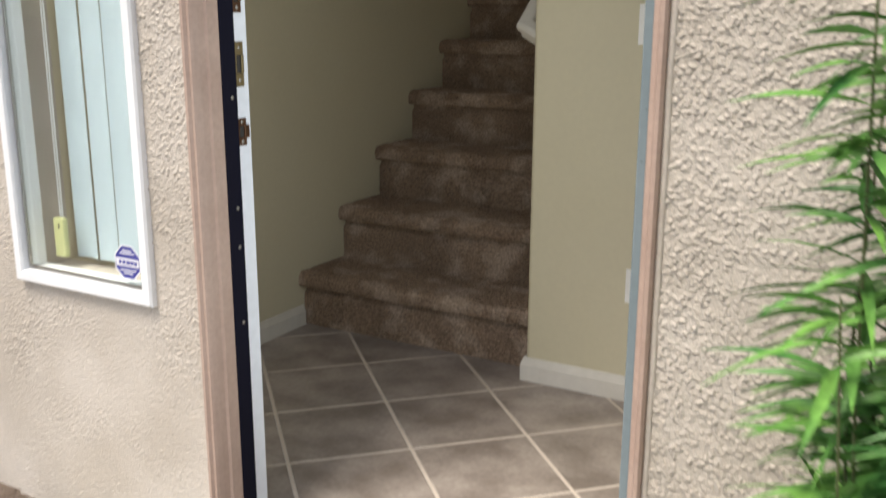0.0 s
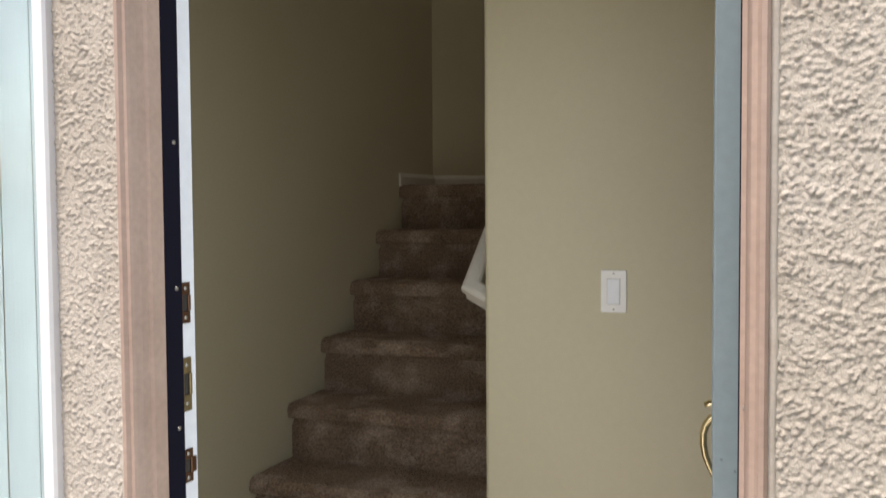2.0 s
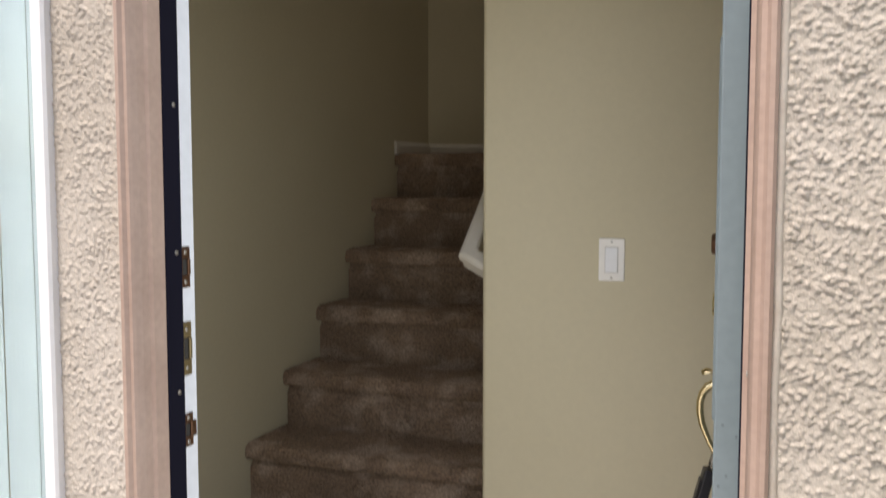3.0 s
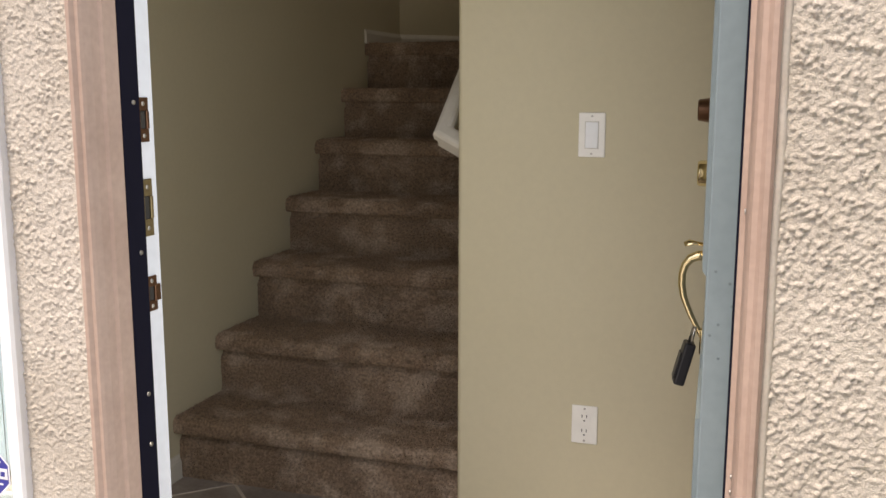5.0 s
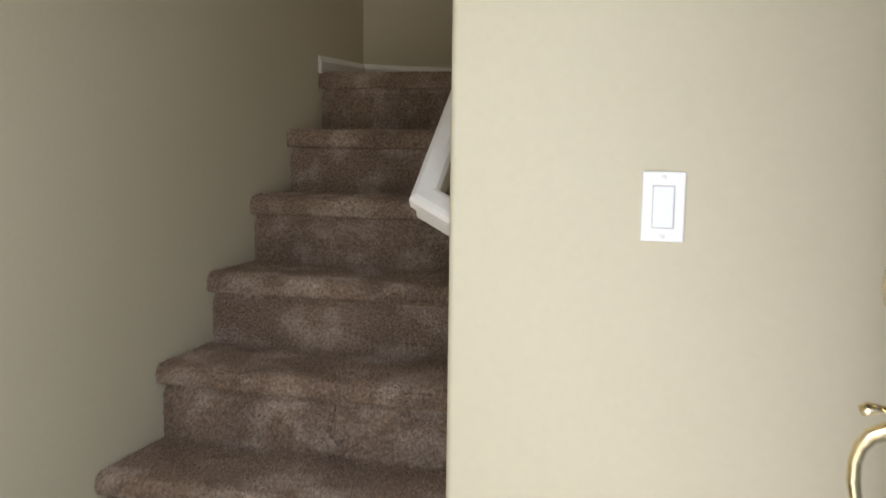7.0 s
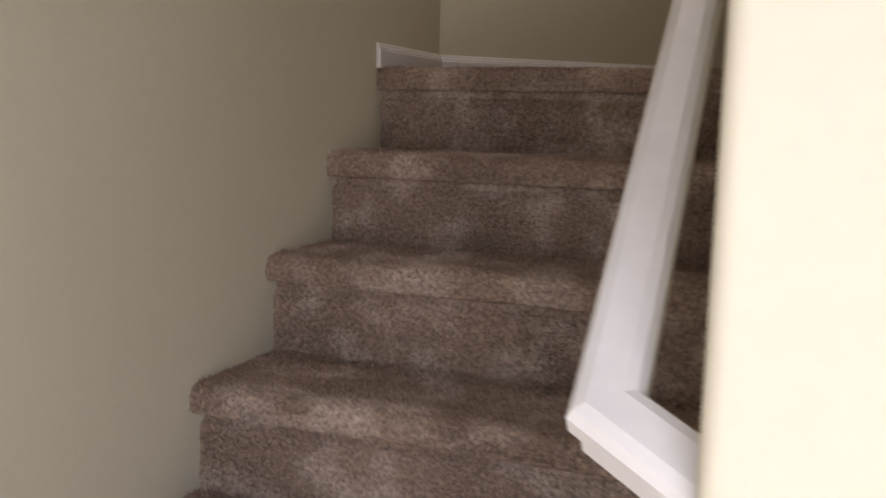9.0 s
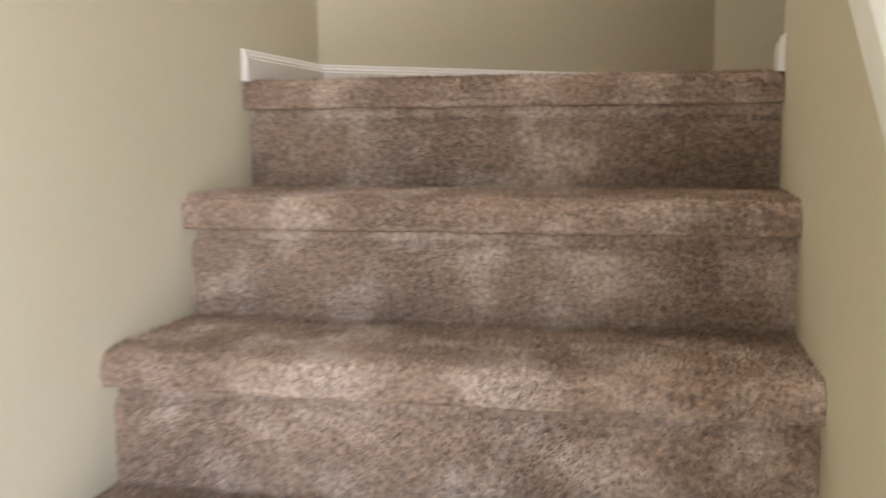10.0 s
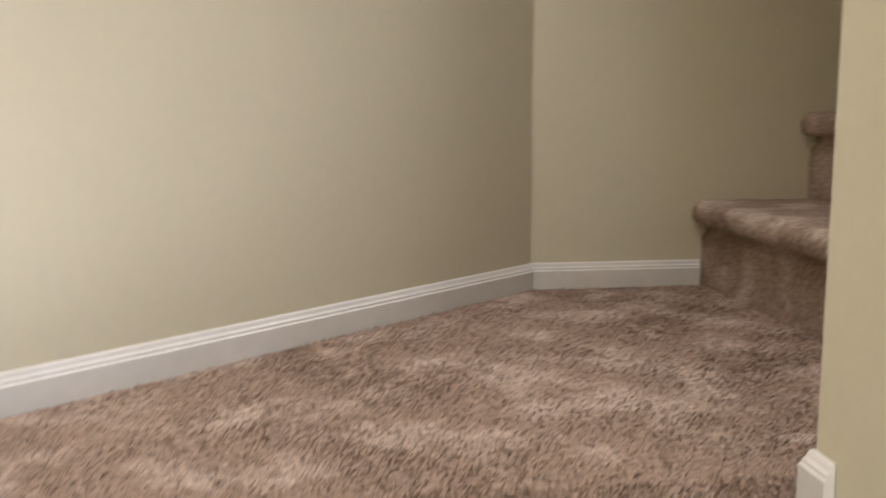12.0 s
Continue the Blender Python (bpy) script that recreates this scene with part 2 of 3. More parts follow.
def stucco_skin():
    """Sprayed stucco: crumbs in clusters on a trowelled coat, worn smooth near the ground by the window."""
    x0, x1, z0, z1, s = 0.10, 2.08, -0.06, 1.76, 0.0021
    nx, nz = int((x1 - x0) / s), int((z1 - z0) / s)
    verts, faces = [], []
    for j in range(nz + 1):
        for i in range(nx + 1):
            x, z = x0 + i * s, z0 + j * s
            if HOLE_D[0] + 0.02 < x < HOLE_D[1] - 0.02 or (HOLE_W[0] + 0.01 < x < HOLE_W[1] - 0.01 and z > HOLE_W[2] + 0.01):
                verts.append((x, FRONT, z))
                continue
            q = noise.noise(Vector((x * 70, 1.7, z * 70)))
            coarse = noise.noise(Vector((x * 42 + q, 7.1, z * 55 - q)))
            fine = noise.noise(Vector((x * 300, 3.3, z * 330)))
            soft = noise.noise(Vector((x * 6, 9.2, z * 7)))
            at = Vector((x * 150 + 0.5 * q, 4.0, z * 185 + 0.5 * fine))
            near, cell = noise.voronoi(at)
            size = noise.cell(cell[0] * 7.3)
            crumb = max(0.0, min(1.0, (0.58 - near[0]) / 0.22)) * (0.35 + 0.65 * abs(size))
            worn = max(0.22, min(1.0, 0.75 + 0.9 * soft + (0.35 if x > 1.7 else min(0.25, (z - 0.55) * 1.4))))
            heap = max(0.0, min(1.0, (coarse + 0.4) / 0.6))
            h = worn * (crumb * (0.3 + 0.7 * heap) + 0.07 * heap) + 0.33 * fine
            verts.append((x, FRONT + 0.002 - (0.0046 if x > 1.7 else 0.0036) * h, z))
    for j in range(nz):
        for i in range(nx):
            x, z = x0 + (i + 0.5) * s, z0 + (j + 0.5) * s
            if any(h[0] < x < h[1] and h[2] < z < h[3] for h in (HOLE_W, HOLE_D)):
                continue
            k = j * (nx + 1) + i
            faces.append((k, k + 1, k + nx + 2, k + nx + 1))
    me = bpy.data.meshes.new("stucco_coat")
    me.from_pydata(verts, [], faces)
    me.polygons.foreach_set("use_smooth", [True] * len(me.polygons))
    me.materials.append(STUCCO)
    ob = new("stucco_coat", me)
    ob.parent = wall_front
    return ob


stucco_skin()
structure("ground", box(-120, 120, -120, 120, GROUND - 0.3, GROUND), SOIL, "brown mulch ground in front of the house", "ground")
structure("pavement", box(0.25, 1.95, -14, FRONT - 0.02, GROUND - 0.05, GROUND + 0.04, 0.01), PAVING, "grey concrete path up to the front door", "pavement")


# ---- skirting ----
def baseboard(name, a, b, z, h, side, parent=None, cut_a=0.0, cut_b=0.0, label="off-white painted wooden baseboard along the wall"):
    """A moulded board from a to b on the floor at z; side is the way it faces; cut_a, cut_b lengthen its front at mitres."""
    a, b, out = Vector((*a, z)), Vector((*b, z)), Vector((*side, 0)).normalized()
    d = (b - a).normalized()
    prof = [(0.001, 0.0), (0.013, 0.0), (0.013, h * 0.70), (0.0105, h * 0.74), (0.0105, h * 0.80), (0.0075, h * 0.86), (0.006, h * 0.95), (0.004, h), (0.001, h)]
    bm = bmesh.new()
    rings = []
    for o, k in ((a, -cut_a), (b, cut_b)):
        rings.append([bm.verts.new(o + out * u + d * (k * u) + Vector((0, 0, v))) for u, v in prof])
    n = len(prof)
    for i in range(n):
        bm.faces.new((rings[0][i], rings[0][(i + 1) % n], rings[1][(i + 1) % n], rings[1][i]))
    bm.faces.new(rings[0][::-1])
    bm.faces.new(rings[1])
    return structure(name, bm, WHITE, label, "baseboard")


t8 = math.tan(radians(22.5))
BB, BL = 0.078, 0.062
baseboard("baseboard_hall", (0, INNER), (0, FIRST + 0.02), 0, BB, (1, 0))
baseboard("baseboard_switch", (W, SWITCH_Y), (1.86, SWITCH_Y), 0, BB, (0, -1), cut_a=1.0)
baseboard("baseboard_switch_end", (W, FIRST + 0.02), (W, SWITCH_Y), 0, BB, (-1, 0), cut_b=1.0)
baseboard("baseboard_landing_left", (0, LAND_Y - 0.002), (0, CHAMFER[0][1]), LAND, BL, (1, 0), cut_b=-t8)
cd = (Vector(CHAMFER[1]) - Vector(CHAMFER[0])).normalized()
baseboard("baseboard_landing_diagonal", *CHAMFER, LAND, BL, (cd.y, -cd.x), cut_a=-t8, cut_b=-t8)
baseboard("baseboard_landing_back", CHAMFER[1], (UP_X + 0.02, BACK_Y), LAND, BL, (0, -1), cut_a=-t8)
baseboard("baseboard_landing_corner", (W2, TURN_Y), (W2 - 0.0005, LAND_Y - 0.002), LAND, BL, (-1, 0), cut_a=1.0)
baseboard("baseboard_landing_return", (UP_X + 0.02, TURN_Y), (W2, TURN_Y), LAND, BL, (0, 1), cut_b=1.0)


# ---- carpeted stairs ----
def rough(p, amount):
    """A lumpy pile: shifts a point by a small noise."""
    return amount * (noise.noise(p * 23) + 0.7 * noise.noise(p * 75))


def nosed(length_back, thick=0.054, radius=0.024):
    """Profile of a carpeted tread from its back over the rounded nosing to its underside; 0, 0 is the tip at the top."""
    pts = [(length_back * (1 - i / 14), 0.0) for i in range(14)]
    pts = [p for p in pts if p[0] > radius]
    pts += [(radius - radius * math.sin(a), -radius + radius * math.cos(a)) for a in [i * math.pi / 12 for i in range(0, 7)]]
    pts += [(0.0, -radius - 0.008), (0.0015, -thick + 0.010), (0.006, -thick + 0.002), (0.013, -thick), (0.024, -thick + 0.002), (0.045, -thick + 0.004)]
    return pts


def pile(surface, parent, seed, flip=1.0, floor_z=-1.0, top_z=9.0, tall=1.0):
    """Short leaning tufts all over a carpeted surface, so that it and its edges look fibrous."""
    me = surface.data
    rng = np.random.default_rng(seed)
    co = np.array([v.co for v in me.vertices])
    quads = np.array([p.vertices[:] for p in me.polygons if len(p.vertices) == 4])
    a, b, c, d = (co[quads[:, i]] for i in range(4))
    keep = np.stack([a, b, c, d])[:, :, 2].min(0) > floor_z
    keep &= np.stack([a, b, c, d])[:, :, 2].max(0) < top_z
    a, b, c, d = a[keep], b[keep], c[keep], d[keep]
    cross = np.cross(b - a, d - a)
    area = np.linalg.norm(cross, axis=1)
    normal = cross / (area[:, None] + 1e-12)
    chosen = rng.choice(len(a), size=int(area.sum() * 110000), p=area / area.sum())
    u, v = rng.random((2, len(chosen), 1))
    foot = a[chosen] + (b[chosen] - a[chosen]) * u + (d[chosen] - a[chosen]) * v
    # the pile lies brushed one way in patches
    brush = np.stack([np.sin(foot[:, 0] * 21 + 3 * np.sin(foot[:, 1] * 17)), np.cos(foot[:, 1] * 19 + 2 * np.sin(foot[:, 0] * 13)), -0.3 - 0.3 * np.sin(foot[:, 0] * 9)], 1)
    lean = rng.normal(size=(len(chosen), 3)) + 0.9 * brush
    up = normal[chosen] * flip
    tip = foot + up * tall * rng.uniform(0.002, 0.0058, (len(chosen), 1)) + lean * 0.0027
    across = np.cross(up, rng.normal(size=(len(chosen), 3)))
    across *= 0.0019 / (np.linalg.norm(across, axis=1)[:, None] + 1e-9)
    verts = np.stack([foot - across - up * 0.001, foot + across - up * 0.001, tip], 1).reshape(-1, 3)
    made = bpy.data.meshes.new("pile")
    made.from_pydata(verts.tolist(), [], np.arange(len(verts)).reshape(-1, 3).tolist())
    made.materials.append(PILE)
    ob = new("pile", made)
    ob.parent = parent
    return tagged(ob, kind="stuff")


def tread(origin, along, back, length, depth, seed):
    """A tread with its nosing, along its width and backwards from the tip."""
    prof, along, back = nosed(depth), Vector(along), Vector(back)
    n = int(length / 0.012)
    bm = bmesh.new()
    rows = []
    for i in range(n + 1):
        row = []
        for u, v in prof:
            p = Vector(origin) + along * (length * i / n) + back * u + Vector((0, 0, v))
            k = rough(p + Vector((seed, 0, 0)), 0.0022)
            row.append(bm.verts.new(p + Vector((0, 0, k * 0.8)) - back * (k if u < 0.03 else 0)))
        rows.append(row)
    for r0, r1 in zip(rows, rows[1:]):
        for j in range(len(prof) - 1):
            bm.faces.new((r0[j], r0[j + 1], r1[j + 1], r1[j]))
    return bm


def riser(origin, along, back, length, height, seed):
    bm = bmesh.new()
    along, back = Vector(along), Vector(back)
    n, m = int(length / 0.012), 12
    rows = []
    for i in range(n + 1):
        row = []
        for j in range(m + 1):
            p = Vector(origin) + along * (length * i / n) + Vector((0, 0, height * j / m))
            tuck = 0.014 if j >= m - 2 else 0.0
            row.append(bm.verts.new(p + back * (tuck - rough(p + Vector((seed, 0, 0)), 0.002))))
        rows.append(row)
    for r0, r1 in zip(rows, rows[1:]):
        for j in range(m):
            bm.faces.new((r0[j], r0[j + 1], r1[j + 1], r1[j]))
    return bm


stairs = thing("staircase", "flight of stairs covered in worn brown carpet with rounded nosings", "staircase", kind="structure")
for k in range(1, 8):
    y = FIRST + (k - 1) * GOING
    step = thing("stair_step", "", "")
    step.parent = stairs
    front = part("riser", riser((0, y + 0.031, (k - 1) * RISE - 0.005), (1, 0, 0), (0, 1, 0), W2 + 0.01, RISE - 0.04, k), CARPET, step, smooth=True)
    if k < 7:
        top = part("tread", tread((0, y, k * RISE), (1, 0, 0), (0, 1, 0), W2 + 0.01, GOING + 0.04, k), CARPET, step, smooth=True)
    else:
        top = part("tread", tread((0, y, LAND), (1, 0, 0), (0, 1, 0), W2 + 0.01, 0.115, k), CARPET, step, smooth=True)
    pile(front, front, k, -1.0, top_z=k * RISE - 0.066)
    pile(top, top, k + 50, floor_z=k * RISE - 0.045)


def landing():
    """The carpet of the landing: a fine uneven sheet cut to the walls."""
    s = 0.02
    bm = bmesh.new()
    grid = {}
    for i in range(72):
        for j in range(72):
            x, y = i * s, LAND_Y + 0.11 + j * s
            p = Vector((x, y, LAND))
            grid[i, j] = bm.verts.new((x, y, LAND + rough(p, 0.0022)))
    for i in range(71):
        for j in range(71):
            x, y = (i + 0.5) * s, LAND_Y + 0.11 + (j + 0.5) * s
            if y < BACK_Y + 0.02 and (x < W2 + 0.02 or y > TURN_Y - 0.04) and y < CHAMFER[0][1] + x * 0.877 + 0.04:
                bm.faces.new((grid[i, j], grid[i + 1, j], grid[i + 1, j + 1], grid[i, j + 1]))
    bmesh.ops.delete(bm, geom=[v for v in bm.verts if not v.link_faces], context="VERTS")
    return bm


land = structure("landing", landing(), CARPET, "stair landing covered in brown carpet with lighter brushed patches", "landing")
for p in land.data.polygons:
    p.use_smooth = True
pile(land, land, 99, tall=0.4)
upper = thing("staircase", "upper flight of stairs covered in dark brown carpet", "staircase", kind="structure")
WU = BACK_Y - TURN_Y
for k in range(1, 7):
    x = UP_X + (k - 1) * 0.262
    step = thing("stair_step", "", "")
    step.parent = upper
    part("riser", riser((x + 0.026, TURN_Y, LAND + (k - 1) * RISE - 0.005), (0, 1, 0), (1, 0, 0), WU, RISE - 0.04, k + 20), CARPET, step, smooth=True)
    part("tread", tread((x, TURN_Y, LAND + k * RISE), (0, 1, 0), (1, 0, 0), WU, 0.31 if k < 6 else 0.95, k + 20), CARPET, step, smooth=True)


# ---- handrail ----
def handrail():
    slope = Vector((0, GOING, RISE)).normalized()
    up = Vector((0, -slope.z, slope.y))
    top = [(-0.0255, -0.012), (-0.0255, 0.004), (-0.0205, 0.012), (-0.012, 0.0155), (0.012, 0.0155), (0.0205, 0.012), (0.0255, 0.004), (0.0255, -0.012)]
    low = [(-0.019, -0.040), (-0.0185, -0.022), (-0.015, -0.0125), (0.015, -0.0125), (0.0185, -0.022), (0.019, -0.040), (0.014, -0.045), (-0.014, -0.045)]
    start, length = Vector((0.893, 3.283, 1.115)), 1.9
    rail = thing("handrail", "off-white painted wooden handrail returning into the stair wall", "handrail")
    x = Vector((1, 0, 0))
    turn = radians(57)
    way = x * math.sin(turn) - slope * math.cos(turn)
    for name, prof in (("rail_cap", top), ("rail_base", low)):
        bm = bmesh.new()
        # the rail turns into the wall, with a mitred corner
        bend = [start + x * u + slope * (math.tan(turn / 2) * u) + up * v for u, v in prof]
        rings = [[bm.verts.new(p) for p in bend], [bm.verts.new(start + x * u + up * v + slope * length) for u, v in prof]]
        ret = [bm.verts.new(p + way * ((W - 0.001 - p.x) / way.x)) for p in bend]
        for a, b in ((rings[0], rings[1]), (ret, rings[0])):
            for i in range(len(prof)):
                j = (i + 1) % len(prof)
                bm.faces.new((a[i], a[j], b[j], b[i]))
        bm.faces.new(rings[1])
        bm.faces.new(ret[::-1])
        part(name, bm, WHITE, rail)
    return rail


handrail()


# ---- front door frame ----
def door_frame():
    frame_thing = thing("door_frame", "pinkish brown moulded door frame with black weatherstrip", "door frame", kind="structure")
    head = HOLE_D[3]
    for sgn, x in ((1, HOLE_D[0]), (-1, HOLE_D[1])):
        # a stepped moulding whose face and reveal show as several stripes
        prof = [(-0.010, 0.02), (-0.010, -0.012), (-0.006, -0.017), (0.000, -0.017), (0.003, -0.010), (0.007, -0.009), (0.009, -0.003), (0.011, 0.010), (0.0115, 0.026), (0.0155, 0.030), (0.016, 0.060), (-0.0, 0.060)]
        wide = 1.25 if sgn > 0 else 1.6
        prof = [(u * wide if u > 0 else u, v) for u, v in prof]
        at = [((x, FRONT, z), (sgn, 0, 0), (0, 1, 0)) for z in (GROUND + 0.05, head)]
        part("casing", sweep(prof, at), TRIM_BROWN, frame_thing)
        x0, x1 = sorted((x, x + sgn * (0.016 * wide + 0.003)))
        part("weatherstrip", box(x0, x1, FRONT + 0.0605, FRONT + 0.103, GROUND + 0.05, head, 0.003), RUBBER, frame_thing, "black rubber weatherstrip")
        x0, x1 = sorted((x, x + sgn * (0.016 * wide - 0.010)))
        part("jamb", box(x0, x1, FRONT + 0.1035, INNER + 0.012, 0, head), JAMB_WHITE, frame_thing, "pale bluish white door jamb")
        # a hand-smoothed bead of caulk against the stucco
        bead = [(x - sgn * (0.0135 + 0.0025 * noise.noise(Vector((sgn * 5.0, 0, z * 9)))), FRONT + 0.0025, z) for z in [GROUND + 0.05 + i * 0.03 for i in range(69)]]
        part("caulk_bead", tube(bead, 0.007, 8), CAULK, frame_thing, "smooth painted caulk bead", True)
    part("head", box(HOLE_D[0], HOLE_D[1], FRONT - 0.01, INNER, head, head + 0.03), TRIM_BROWN, frame_thing)
    for z in (1.211, 0.98, 0.751, 0.667, 0.50, 1.45):
        part("screw", turned([(0, 0.004), (0.0015, 0.0035), (0.002, 0)], (HOLE_D[0] + 0.023, FRONT + 0.086, z), (1, 0, 0), 10), STEEL, frame_thing, "small steel screw")
    for z in (0.76, 0.74, 1.09):
        part("screw", turned([(0, 0.004), (0.0015, 0.0035), (0.002, 0)], (HOLE_D[1] - 0.0184, FRONT + 0.02, z), (-1, 0, 0), 10), STEEL, frame_thing, "small dark screw")
    return frame_thing


door_frame()


def strike(z0, z1, mat, label, lip=0.0):
    x = HOLE_D[0] + 0.0105
    s = thing("strike_plate", label, "strike plate", (x, FRONT + 0.124, z0), group="strike plates on the jamb")
    h = z1 - z0
    bm = box(-0.0005, 0.0025, -0.018, 0.013, 0, h * 0.3, 0.0008, 1)
    box(-0.0005, 0.0025, -0.018, 0.013, h * 0.7, h, 0.0008, 1, bm)
    box(-0.0005, 0.0025, -0.018, -0.008, h * 0.3, h * 0.7, bm=bm)
    box(-0.0005, 0.004, 0.006, 0.013 + lip, h * (0.3 - 4 * lip), h * (0.7 + 4 * lip), 0.001, 1, bm)
    part("plate", bm, mat, s)
    part("recess", box(-0.0005, 0.0006, -0.008, 0.006, h * 0.3, h * 0.7), SLOT, s, "dark bolt hole")
    for z in (h * 0.14, h * 0.86):
        part("screw", turned([(0.0025, 0.004), (0.0035, 0.003), (0.004, 0)], (0, 0, z), (1, 0, 0), 10), STEEL, s)


strike(1.149, 1.218, BRONZE, "upper dark metal strike plate on the door jamb")
strike(1.0, 1.091, DULL_BRASS, "long brass strike plate on the door jamb")
strike(0.878, 0.935, BRONZE, "dark bronze latch strike plate on the door jamb", 0.008)


# ---- front door, standing open ----
DOOR_AT = pose(1.658, 2.066, 0, 0, 0, 92.3)
DW, DH = 0.875, 2.04


def front_door():
    door = thing("front_door", "grey-blue panelled front door standing open into the hall", "door")
    door.matrix_world = DOOR_AT
    part("leaf", box(0, DW, -0.044, 0, 0.012, DH, 0.003), DOOR_PAINT, door)
    for u0, u1 in ((0.12, 0.395), (0.48, 0.755)):
        for z0, z1 in ((0.22, 0.76), (0.97, 1.54), (1.64, 1.90)):
            bm = bmesh.new()
            outer = [(u0, z0), (u1, z0), (u1, z1), (u0, z1)]
            loops = []
            for inset, y in ((0, 0.0005), (0.006, 0.006), (0.014, 0.007), (0.022, 0.0015), (0.034, 0.0012), (0.058, 0.0065)):
                loops.append([bm.verts.new((u0 + inset if u == u0 else u1 - inset, y, z0 + inset if z == z0 else z1 - inset)) for u, z in outer])
            for a, b in zip(loops, loops[1:]):
                for i in range(4):
                    bm.faces.new((a[i], a[(i + 1) % 4], b[(i + 1) % 4], b[i]))
            bm.faces.new(loops[-1])
            part("panel", bm, DOOR_PAINT, door)
    u = 0.806
    # upper lock: a bronze tapered cylinder
    part("upper_lock", turned([(0, 0.030), (0.006, 0.030), (0.008, 0.026), (0.034, 0.0225), (0.037, 0.020), (0.037, 0.012), (0.034, 0.011), (0.034, 0)], (u, 0, 1.189), (0, 1, 0)), BRONZE, door, "dark bronze lock cylinder", True)
    part("deadbolt", turned([(0, 0.038), (0.006, 0.038), (0.013, 0.034), (0.015, 0.028), (0.028, 0.027), (0.032, 0.024), (0.032, 0.010), (0.030, 0)], (u, 0, 1.058), (0, 1, 0)), BRASS, door, "polished brass deadbolt", True)
    part("handle_plate", box(u - 0.024, u + 0.024, 0, 0.011, 0.880, 0.965, 0.005, 3), BRASS, door, "polished brass handle plate", True)
    latch = [(u, 0.008, 0.906), (u, 0.028, 0.910), (u, 0.042, 0.910), (u, 0.052, 0.906)]
    part("thumb_latch", tube(latch, [0.004, 0.005, 0.009, 0.007], 10, 0.35), BRASS, door, "brass thumb latch", True)
    grip = [(0.006, 0.883), (0.022, 0.883), (0.038, 0.876), (0.049, 0.861), (0.054, 0.842), (0.054, 0.819), (0.050, 0.795), (0.042, 0.774), (0.033, 0.753), (0.023, 0.734), (0.014, 0.719), (0.008, 0.708)]
    part("grip", tube([(u, y, z) for y, z in grip], [0.011, 0.011, 0.010, 0.0085, 0.008, 0.008, 0.0075, 0.007, 0.0065, 0.006, 0.006, 0.007], 14), BRASS, door, "curved polished brass grip", True)
    part("grip_foot", box(u - 0.012, u + 0.012, 0, 0.012, 0.668, 0.724, 0.004, 2), BRASS, door, "brass foot of the grip", True)
    for z in (0.25, 1.0, 1.8):
        part("hinge", turned([(0, 0.006), (0.09, 0.006)], (-0.004, -0.046, z), (0, 0, 1), 12), STEEL, door)
    # holes on the hinge edge, spots darker than the door paint
    for y, z in ((-0.012, 1.0), (-0.030, 0.985), (-0.018, 0.93), (-0.008, 0.915), (-0.020, 0.885), (-0.034, 0.955)):
        part("nail_hole", turned([(0.0, 0.0022), (0.0005, 0.002), (0.0006, 0)], (0, y, z), (-1, 0, 0), 8), DENT, door, "small hole in a darker tone of the door paint")
    return door


front_door()


def key_box():
    lock = thing("key_lockbox", "black key lockbox hanging by its steel shackle from the door grip", "lockbox")
    lock.matrix_world = DOOR_AT @ pose(0.806, 0.024, 0.722, 14, 0, 8)
    loop = [(-0.013, 0, -0.03), (-0.013, 0, -0.008), (-0.010, 0, 0.003), (0, 0, 0.008), (0.010, 0, 0.003), (0.013, 0, -0.008), (0.013, 0, -0.03)]
    part("shackle", tube(loop, 0.0032, 8), STEEL, lock, "steel shackle", True)
    part("body", box(-0.021, 0.021, -0.012, 0.012, -0.126, -0.030, 0.005, 3), BLACK, lock, smooth=False)
    part("dial_face", box(-0.016, 0.016, 0.0118, 0.015, -0.116, -0.055, 0.002, 2), BLACK, lock)


key_box()


# ---- switch and socket ----
def wall_plate(name, label, category, x, z, w, h):
    p = thing(name, label, category, (x, SWITCH_Y, z))
    part("cover_plate", box(-w / 2, w / 2, -0.006, -0.0005, -h / 2, h / 2, 0.0025, 2), PLATE, p)
    for s in (-1, 1):
        part("screw", turned([(0, 0.0032), (0.0012, 0.0026), (0.0014, 0)], (0, -0.006, s * h * 0.42), (0, -1, 0), 10), STEEL, p)
    return p


sw = wall_plate("light_switch", "white plastic rocker light switch on the beige wall", "light switch", 1.316, 1.119, 0.067, 0.111)
# a grey sheet gives the rocker's gap its shade by colour
part("rocker_frame", box(-0.0175, 0.0175, -0.0072, -0.0055, -0.034, 0.034, 0.0006, 1), GAP_SHADE, sw, "thin grey sheet coloured as the shadow gap round the rocker")
bm = box(-0.0158, 0.0158, -0.0105, -0.006, -0.0322, 0.0322, 0.0012, 2)
for v in bm.verts:
    v.co.y += 0.003 * (v.co.z / 0.031 if v.co.y < -0.008 and v.co.z > 0 else 0)
part("rocker", bm, VINYL, sw, "bright white rocker")
out = wall_plate("wall_socket", "white plastic double wall socket low on the beige wall", "wall socket", 1.317, 0.363, 0.068, 0.104)
